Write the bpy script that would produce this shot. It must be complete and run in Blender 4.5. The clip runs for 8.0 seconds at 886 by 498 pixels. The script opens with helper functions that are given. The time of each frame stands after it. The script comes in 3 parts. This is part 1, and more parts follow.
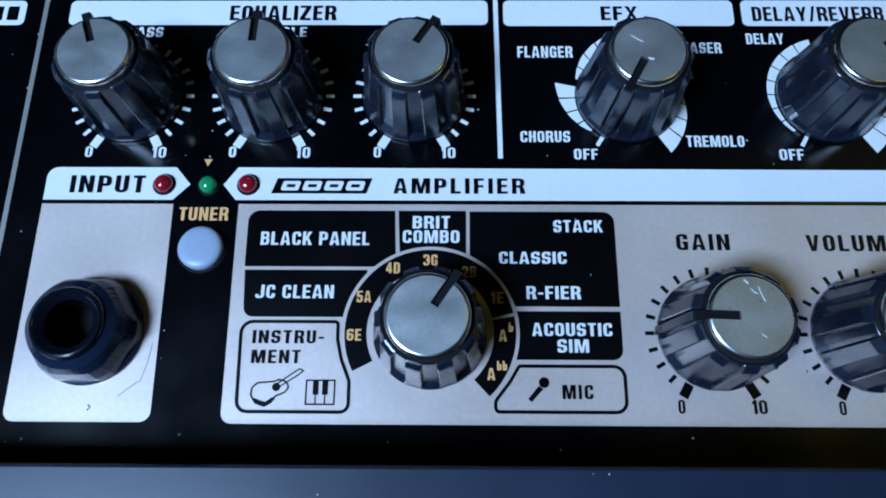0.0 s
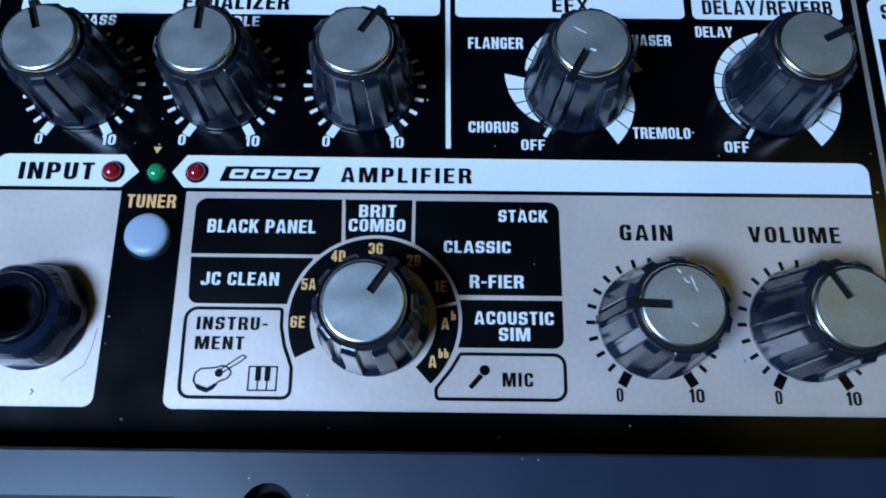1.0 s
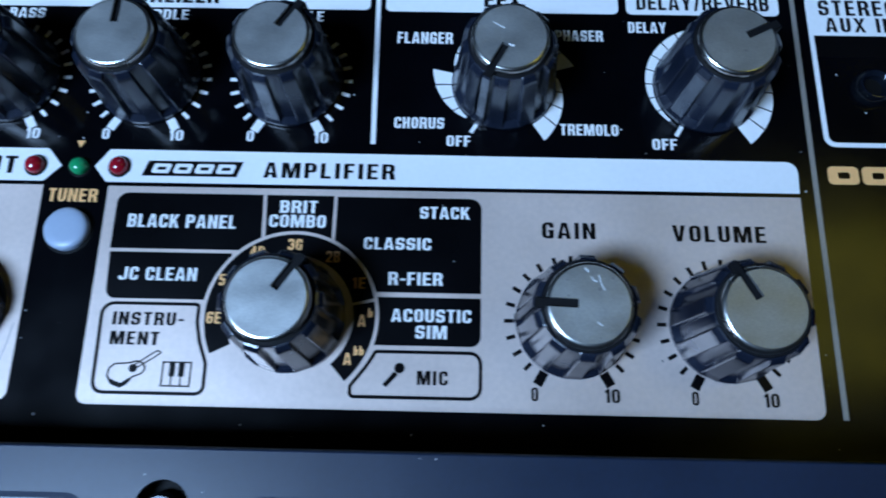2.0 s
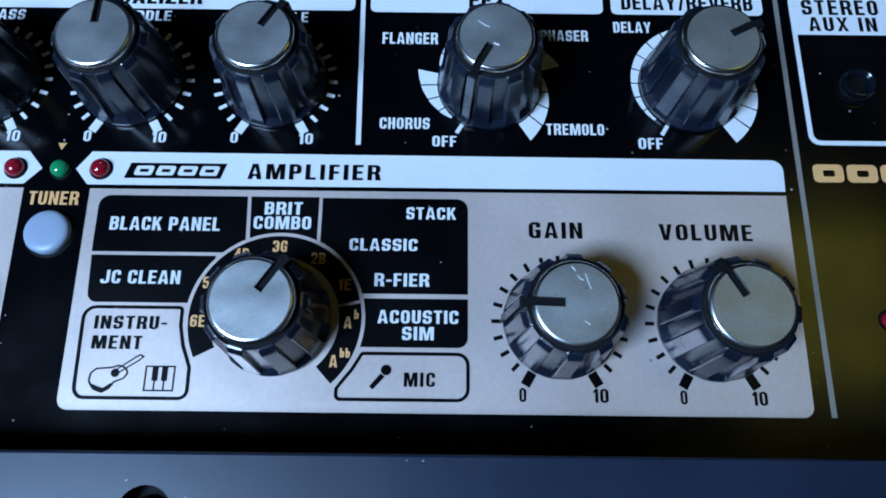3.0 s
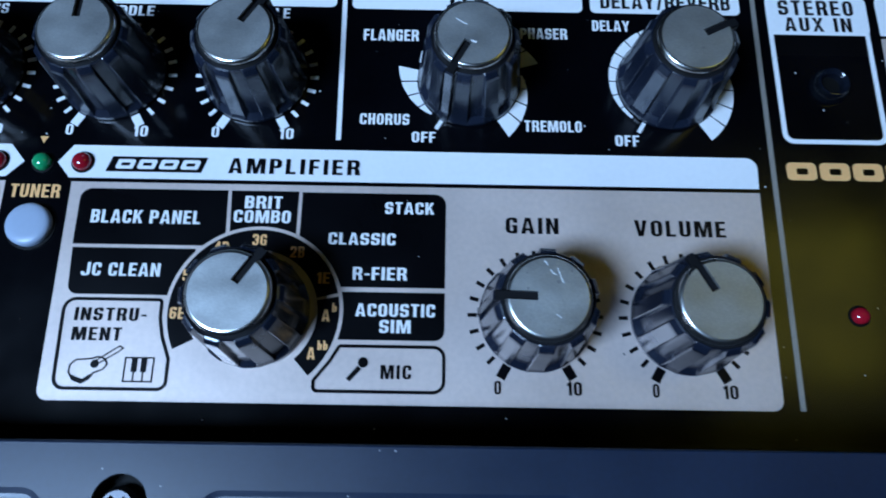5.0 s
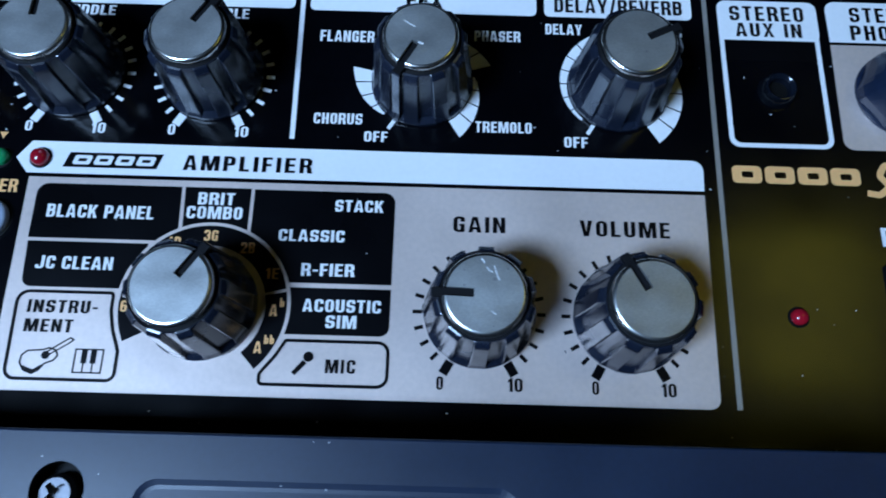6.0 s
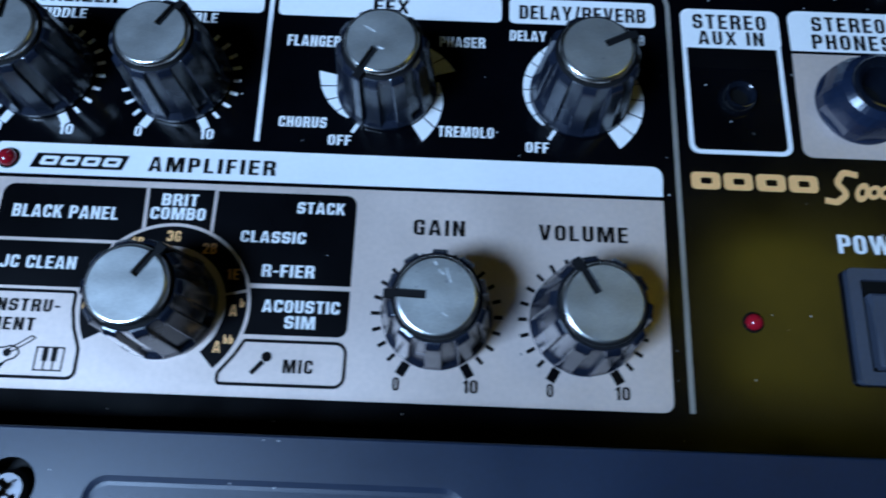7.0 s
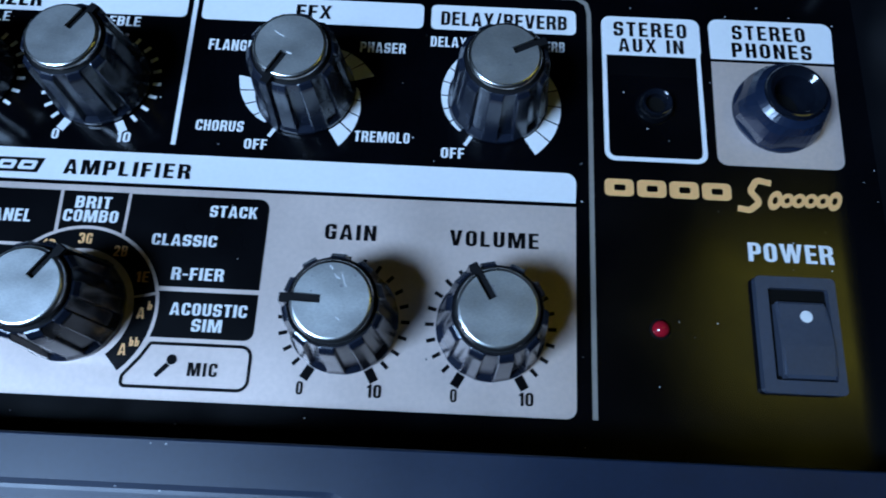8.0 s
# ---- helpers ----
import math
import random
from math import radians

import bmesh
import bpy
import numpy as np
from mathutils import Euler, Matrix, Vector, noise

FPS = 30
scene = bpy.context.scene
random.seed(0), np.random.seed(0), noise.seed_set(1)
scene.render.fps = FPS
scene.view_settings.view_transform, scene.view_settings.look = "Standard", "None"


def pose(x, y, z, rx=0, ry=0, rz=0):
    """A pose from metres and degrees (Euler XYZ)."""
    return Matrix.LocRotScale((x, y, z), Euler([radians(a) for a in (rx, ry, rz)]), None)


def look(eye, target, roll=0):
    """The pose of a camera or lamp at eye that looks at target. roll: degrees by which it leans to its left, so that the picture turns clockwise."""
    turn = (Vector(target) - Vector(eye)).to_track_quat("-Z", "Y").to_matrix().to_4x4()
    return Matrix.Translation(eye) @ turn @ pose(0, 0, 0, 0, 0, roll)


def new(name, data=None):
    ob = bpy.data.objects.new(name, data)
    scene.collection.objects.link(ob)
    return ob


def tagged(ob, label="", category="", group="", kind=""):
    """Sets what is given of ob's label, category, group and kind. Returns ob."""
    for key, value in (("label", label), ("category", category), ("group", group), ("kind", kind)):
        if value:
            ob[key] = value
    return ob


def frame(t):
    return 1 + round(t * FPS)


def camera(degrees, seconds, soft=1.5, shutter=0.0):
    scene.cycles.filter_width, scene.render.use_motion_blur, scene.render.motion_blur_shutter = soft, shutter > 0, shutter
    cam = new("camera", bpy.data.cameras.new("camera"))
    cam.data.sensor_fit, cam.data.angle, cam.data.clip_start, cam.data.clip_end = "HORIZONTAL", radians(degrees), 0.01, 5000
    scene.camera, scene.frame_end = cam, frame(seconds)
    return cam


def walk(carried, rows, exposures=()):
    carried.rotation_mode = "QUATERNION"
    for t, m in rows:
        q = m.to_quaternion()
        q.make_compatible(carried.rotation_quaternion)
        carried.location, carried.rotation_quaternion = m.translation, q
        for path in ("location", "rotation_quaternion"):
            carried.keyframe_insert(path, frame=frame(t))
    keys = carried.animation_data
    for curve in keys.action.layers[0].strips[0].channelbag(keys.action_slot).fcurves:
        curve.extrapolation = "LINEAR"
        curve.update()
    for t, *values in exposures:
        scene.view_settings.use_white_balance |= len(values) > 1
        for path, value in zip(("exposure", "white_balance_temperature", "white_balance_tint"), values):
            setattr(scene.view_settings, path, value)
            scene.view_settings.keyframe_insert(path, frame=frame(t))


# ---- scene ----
cam = camera(66.16, 8.0, soft=1.8, shutter=0.9)
# seconds, eye (m), turn about x, y, z (degrees); the control panel's face is the plane z = 0
ROWS = [
    (0.0, 0.00490, -0.00393, 0.10267, 16.79, 0.51, 0.35),
    (0.1, 0.00530, -0.00399, 0.10273, 16.76, 0.49, 0.37),
    (0.2, 0.00640, -0.00410, 0.10283, 16.72, 0.46, 0.39),
    (0.3, 0.00840, -0.00431, 0.10301, 16.63, 0.40, 0.43),
    (0.4, 0.01020, -0.00450, 0.10317, 16.55, 0.34, 0.47),
    (0.5, 0.01131, -0.00462, 0.10328, 16.50, 0.31, 0.50),
    (1.0, 0.01305, -0.00518, 0.10307, 16.46, 0.12, 0.68),
    (1.5, 0.01496, -0.00630, 0.10314, 16.47, 0.05, 0.80),
    (1.7, 0.01625, -0.00610, 0.10303, 16.43, 0.11, 0.86),
    (1.8, 0.01895, -0.00567, 0.10281, 16.33, 0.22, 0.97),
    (1.9, 0.02295, -0.00505, 0.10249, 16.20, 0.40, 1.14),
    (2.0, 0.02670, -0.00446, 0.10218, 16.07, 0.56, 1.29),
    (2.2, 0.02730, -0.00450, 0.10128, 16.40, -0.13, 0.76),
    (3.3, 0.02724, -0.00516, 0.10124, 16.58, -0.10, 0.62),
    (3.5, 0.02721, -0.00416, 0.10173, 16.11, -0.12, 0.80),
    (4.0, 0.02713, -0.00378, 0.10136, 16.07, -0.10, 0.89),
    (4.2, 0.02650, -0.00367, 0.10065, 16.28, -0.41, 0.72),
    (5.3, 0.03237, -0.00689, 0.10340, 16.46, -0.58, 1.08),
    (5.5, 0.03398, -0.00709, 0.10392, 16.48, -0.40, 1.32),
    (6.0, 0.03890, -0.00704, 0.10403, 16.64, -0.49, 1.55),
    (6.5, 0.04090, -0.00717, 0.10409, 16.90, -0.57, 1.79),
    (7.0, 0.04573, -0.00755, 0.10514, 17.07, -0.48, 2.11),
    (7.5, 0.05527, -0.00742, 0.10541, 17.35, -0.55, 2.33),
    (8.0, 0.06033, -0.00699, 0.10553, 17.45, -0.57, 2.58),
]
walk(cam, [(t, pose(x, y, z, rx, ry, rz)) for t, x, y, z, rx, ry, rz in ROWS])
scene.view_settings.exposure = 0.0

# ---------------------------------------------------------------- light
world = bpy.data.worlds.new("sky")
scene.world = world
world.use_nodes = True
wn = world.node_tree.nodes
sky = wn.new("ShaderNodeTexSky")
sky.sky_type, sky.sun_disc = "NISHITA", False
sky.sun_elevation, sky.sun_rotation = radians(40), radians(200)
world.node_tree.links.new(sky.outputs["Color"], wn["Background"].inputs["Color"])
wn["Background"].inputs["Strength"].default_value = 0.003


def area_lamp(name, m, sx, sy, watts, colour):
    d = bpy.data.lights.new(name, "AREA")
    d.shape, d.size, d.size_y, d.energy, d.color = "RECTANGLE", sx, sy, watts, colour
    ob = new(name, d)
    ob.matrix_world = m
    return ob


# cool daylight in the opening of the window
area_lamp("window_daylight", look((-0.40, -0.286, 0.68), (0.02, 0.02, 0.0)), 0.26, 0.26, 15.2, (0.375, 0.61, 1.0))


# ---------------------------------------------------------------- materials
def material(name, colour, rough=0.5, metal=0.0, vary=0.12, scale=400.0, bump=0.0, bump_scale=3000.0, dust=0.0,
             stretch=(1, 1, 1), emit=0.0, coat=0.0, spec=0.5):
    """A surface with two scales of variation, fine relief and, if asked, dust specks. scale: per metre."""
    m = bpy.data.materials.new(name)
    m.use_nodes = True
    nt = m.node_tree
    n, link = nt.nodes, nt.links.new
    b = n["Principled BSDF"]
    tc = n.new("ShaderNodeTexCoord")
    mp = n.new("ShaderNodeMapping")
    mp.inputs["Scale"].default_value = stretch
    link(tc.outputs["Object"], mp.inputs["Vector"])

    def noisy(s, detail):
        t = n.new("ShaderNodeTexNoise")
        t.inputs["Scale"].default_value, t.inputs["Detail"].default_value = s, detail
        link(mp.outputs["Vector"], t.inputs["Vector"])
        return t.outputs["Fac"]

    def ramp(src, lo, hi, a, z):
        r = n.new("ShaderNodeMapRange")
        r.inputs["From Min"].default_value, r.inputs["From Max"].default_value = lo, hi
        r.inputs["To Min"].default_value, r.inputs["To Max"].default_value = a, z
        link(src, r.inputs["Value"])
        return r.outputs["Result"]

    def times(a, c):
        k = n.new("ShaderNodeMath")
        k.operation = "MULTIPLY"
        link(a, k.inputs[0]), link(c, k.inputs[1])
        return k.outputs[0]

    big, fine = noisy(scale * 0.12, 3), noisy(scale * 3, 4)
    tone = times(ramp(big, 0.3, 0.7, 1 - vary, 1 + vary), ramp(fine, 0.3, 0.7, 1 - vary * 0.6, 1 + vary * 0.6))
    sc = n.new("ShaderNodeVectorMath")
    sc.operation = "SCALE"
    sc.inputs[0].default_value = colour[:3]
    link(tone, sc.inputs["Scale"])
    col = sc.outputs["Vector"]
    rg = ramp(big, 0.3, 0.7, max(rough - 0.05, 0.02), rough + 0.06)
    if dust:
        v = n.new("ShaderNodeTexVoronoi")
        v.inputs["Scale"].default_value = 520.0
        link(tc.outputs["Object"], v.inputs["Vector"])
        sep = n.new("ShaderNodeSeparateColor")
        link(v.outputs["Color"], sep.inputs["Color"])
        size = ramp(sep.outputs[0], 0.62, 1.0, 0.0, dust)
        less = n.new("ShaderNodeMath")
        less.operation = "LESS_THAN"
        link(v.outputs["Distance"], less.inputs[0]), link(size, less.inputs[1])
        mx = n.new("ShaderNodeMix")
        mx.data_type = "RGBA"
        link(less.outputs[0], mx.inputs["Factor"])
        link(col, mx.inputs["A"])
        mx.inputs["B"].default_value = (0.42, 0.42, 0.43, 1)
        col = mx.outputs["Result"]
    link(col, b.inputs["Base Color"])
    link(rg, b.inputs["Roughness"])
    b.inputs["Metallic"].default_value = metal
    b.inputs["Coat Weight"].default_value = coat
    b.inputs["Specular IOR Level"].default_value = spec
    if emit:
        link(col, b.inputs["Emission Color"])
        b.inputs["Emission Strength"].default_value = emit
    if bump:
        bp = n.new("ShaderNodeBump")
        bp.inputs["Strength"].default_value, bp.inputs["Distance"].default_value = bump, 0.0001
        link(noisy(bump_scale, 3), bp.inputs["Height"])
        link(bp.outputs["Normal"], b.inputs["Normal"])
    return m


M_BLACK = material("black_lacquer", (0.0010, 0.0012, 0.0022), 0.18, vary=0.3, dust=0.10, bump=0.04, spec=0.55)
M_INK = material("black_ink", (0.0014, 0.0016, 0.0025), 0.30, vary=0.25, dust=0.06, spec=0.2)
M_BEIGE = material("champagne_print", (0.78, 0.635, 0.565), 0.42, metal=0.42, vary=0.07, bump=0.10, bump_scale=9000, dust=0.02)
M_WHITE = material("white_print", (0.86, 0.86, 0.85), 0.38, vary=0.03, dust=0.0)
M_GOLD = material("gold_print", (1.0, 0.52, 0.20), 0.42, metal=0.1, vary=0.08)
M_SILVER = material("silver_line", (0.38, 0.35, 0.31), 0.4, metal=0.4, vary=0.06)
M_KNOB = material("knob_plastic", (0.009, 0.013, 0.024), 0.23, vary=0.25, scale=1200, bump=0.05, bump_scale=4000, dust=0.05, spec=0.85)
M_SLOT = material("slot_black", (0.004, 0.004, 0.005), 0.7, vary=0.2, spec=0.2)
M_CAP = material("brushed_aluminium", (0.54, 0.545, 0.53), 0.42, metal=0.82, vary=0.14, scale=1300, bump=0.05, bump_scale=5000, stretch=(0.8, 1.2, 1), dust=0.16)
M_RIM = material("polished_aluminium", (0.78, 0.77, 0.74), 0.25, metal=1.0, vary=0.03)
M_FRAME = material("grey_moulded_plastic", (0.007, 0.017, 0.042), 0.40, vary=0.15, bump=0.14, bump_scale=7000, dust=0.07, spec=0.6)
M_JACK = material("jack_plastic", (0.005, 0.007, 0.012), 0.08, vary=0.2, dust=0.03)
M_NUT = material("nut_plastic", (0.009, 0.016, 0.036), 0.22, vary=0.2, dust=0.03)
M_AUX = material("socket_plastic", (0.003, 0.004, 0.006), 0.18, vary=0.2, spec=0.7)
# near-black; also paints the shade in the screw holes and switch well
M_HOLE = material("hole_dark", (0.003, 0.003, 0.003), 0.6, vary=0.2, spec=0.15)
M_RED = material("red_lens", (0.30, 0.006, 0.016), 0.12, vary=0.1, coat=0.6)
M_REDLIT = material("power_lens", (0.38, 0.008, 0.02), 0.12, vary=0.1, coat=0.6)
M_GREEN = material("green_lens", (0.01, 0.30, 0.11), 0.12, vary=0.1, coat=0.6)
M_BUTTON = material("pale_button", (0.36, 0.43, 0.54), 0.32, vary=0.03)
M_ROCKER = material("rocker_plastic", (0.050, 0.060, 0.085), 0.36, vary=0.12, bump=0.15)
M_SCUFF = material("scratch", (0.82, 0.82, 0.82), 0.6, vary=0.2)
M_STEEL = material("screw_steel", (0.14, 0.14, 0.15), 0.42, metal=1.0, vary=0.15)
M_RECESS_DARK = material("recess_near_black", (0.002, 0.0025, 0.004), 0.5, vary=0.2, spec=0.3)
M_CABINET = material("cabinet_covering", (0.02, 0.02, 0.022), 0.6, vary=0.25, bump=0.4, bump_scale=900)
M_WALL = material("wall_paint", (0.025, 0.025, 0.025), 0.7, vary=0.05, scale=20)
M_CEIL = material("ceiling_paint", (0.035, 0.035, 0.037), 0.8, vary=0.05, scale=20)
M_FLOOR = material("floor_boards", (0.05, 0.032, 0.02), 0.5, vary=0.2, scale=20, stretch=(1, 8, 1))
M_LAMP = material("lamp_diffuser", (0.92, 0.88, 0.15), 0.6, vary=0.04, scale=20, emit=1.1)

MM = 0.001


# ---------------------------------------------------------------- building helpers
def thing(name, label, category, kind="", group=""):
    return tagged(new(name), label, category, group, kind)


def part(name, bm, mat, parent, label="", smooth=False, kind=""):
    """Link a bmesh (in millimetres) as one mesh object under a thing or a part."""
    me = bpy.data.meshes.new(name)
    bmesh.ops.scale(bm, vec=(MM, MM, MM), verts=bm.verts)
    bmesh.ops.recalc_face_normals(bm, faces=bm.faces)
    bm.to_mesh(me)
    bm.free()
    for m in mat if isinstance(mat, (list, tuple)) else [mat]:
        me.materials.append(m)
    if smooth:
        for p in me.polygons:
            p.use_smooth = True
        me.set_sharp_from_angle(angle=radians(38))
    ob = new(name, me)
    ob.parent = parent
    return tagged(ob, label, kind=kind)


def slab(bm, loops, z0, z1, mat=0):
    """An upright solid from an outline and its holes (lists of x, y)."""
    top, rims = [], []
    for lp in loops:
        vs = [bm.verts.new((x, y, z1)) for x, y in lp]
        es = [bm.edges.new((vs[i], vs[(i + 1) % len(vs)])) for i in range(len(vs))]
        rims.append(vs)
        top += es
    faces = [f for f in bmesh.ops.triangle_fill(bm, edges=top, use_beauty=True, use_dissolve=False)["geom"] if isinstance(f, bmesh.types.BMFace)]
    for f in faces:
        f.material_index = mat
    for vs in rims:
        low = [bm.verts.new((v.co.x, v.co.y, z0)) for v in vs]
        for i in range(len(vs)):
            j = (i + 1) % len(vs)
            bm.faces.new((vs[i], vs[j], low[j], low[i])).material_index = mat
    return bm


def fillet(points, r, n=5):
    """Round the corners of a closed outline; r: one radius or one for each corner."""
    out, k = [], len(points)
    for i, p in enumerate(points):
        ri = r[i] if isinstance(r, (list, tuple)) else r
        p = Vector(p)
        a, b = Vector(points[i - 1]) - p, Vector(points[(i + 1) % k]) - p
        if ri <= 0:
            out.append(tuple(p))
            continue
        ang = a.angle(b)
        d = min(ri / math.tan(ang / 2), a.length * 0.48, b.length * 0.48)
        rr = d * math.tan(ang / 2)
        c = p + (a.normalized() + b.normalized()).normalized() * (rr / math.sin(ang / 2))
        s, e = p + a.normalized() * d - c, p + b.normalized() * d - c
        t0 = math.atan2(s.y, s.x)
        dt = (math.atan2(e.y, e.x) - t0 + math.pi) % (2 * math.pi) - math.pi
        out += [(c.x + rr * math.cos(t0 + dt * q / n), c.y + rr * math.sin(t0 + dt * q / n)) for q in range(n + 1)]
    return out


def rect(x0, y0, x1, y1, r=0.0, n=5):
    return fillet([(x0, y0), (x1, y0), (x1, y1), (x0, y1)], r, n)


def ring_sector(cx, cy, r0, r1, a0, a1, n=40):
    """Outline of a piece of a ring; r1 may be a pair, outer radius at its two ends."""
    ra, rb = r1 if isinstance(r1, tuple) else (r1, r1)
    an = [radians(a0 + (a1 - a0) * i / n) for i in range(n + 1)]
    o = [(cx + (ra + (rb - ra) * i / n) * math.cos(a), cy + (ra + (rb - ra) * i / n) * math.sin(a)) for i, a in enumerate(an)]
    return o + [(cx + r0 * math.cos(a), cy + r0 * math.sin(a)) for a in reversed(an)]


def circle(cx, cy, r, n=48):
    return [(cx + r * math.cos(2 * math.pi * i / n), cy + r * math.sin(2 * math.pi * i / n)) for i in range(n)]


def stroke(points, w, closed=True):
    """Two loops (outer, inner) of a line of width w along a closed outline, or one loop of an open one."""
    k = len(points)
    left, right = [], []
    for i in range(k):
        p = Vector(points[i])
        a = Vector(points[i - 1]) if (closed or i > 0) else None
        b = Vector(points[(i + 1) % k]) if (closed or i < k - 1) else None
        d0 = (p - a).normalized() if a is not None else (b - p).normalized()
        d1 = (b - p).normalized() if b is not None else d0
        t = (d0 + d1).normalized()
        nrm = Vector((-t.y, t.x))
        s = w / 2 / max(nrm.dot(Vector((-d0.y, d0.x))), 0.4)
        left.append(tuple(p + nrm * s)), right.append(tuple(p - nrm * s))
    return [left, right] if closed else [left + right[::-1]]


def lathe(bm, cx, cy, profile, n=48, mat=0, shape=None, lid=True):
    """A turned solid: profile of (r, z) from the foot up. shape(a, r, z): radius at the angle."""
    rows = []
    for r, z in profile:
        row = []
        for i in range(n):
            a = 2 * math.pi * i / n
            q = shape(a, r, z) if shape else r
            row.append(bm.verts.new((cx + q * math.cos(a), cy + q * math.sin(a), z)))
        rows.append(row)
    for u, v in zip(rows, rows[1:]):
        for i in range(n):
            j = (i + 1) % n
            bm.faces.new((u[i], u[j], v[j], v[i])).material_index = mat
    if lid:
        bm.faces.new(rows[-1]).material_index = mat
    return bm


S, T, R, Q = 0.19, 0.15, 0.24, 0.10      # stem, bar, outer and inner corner of the condensed bold letters


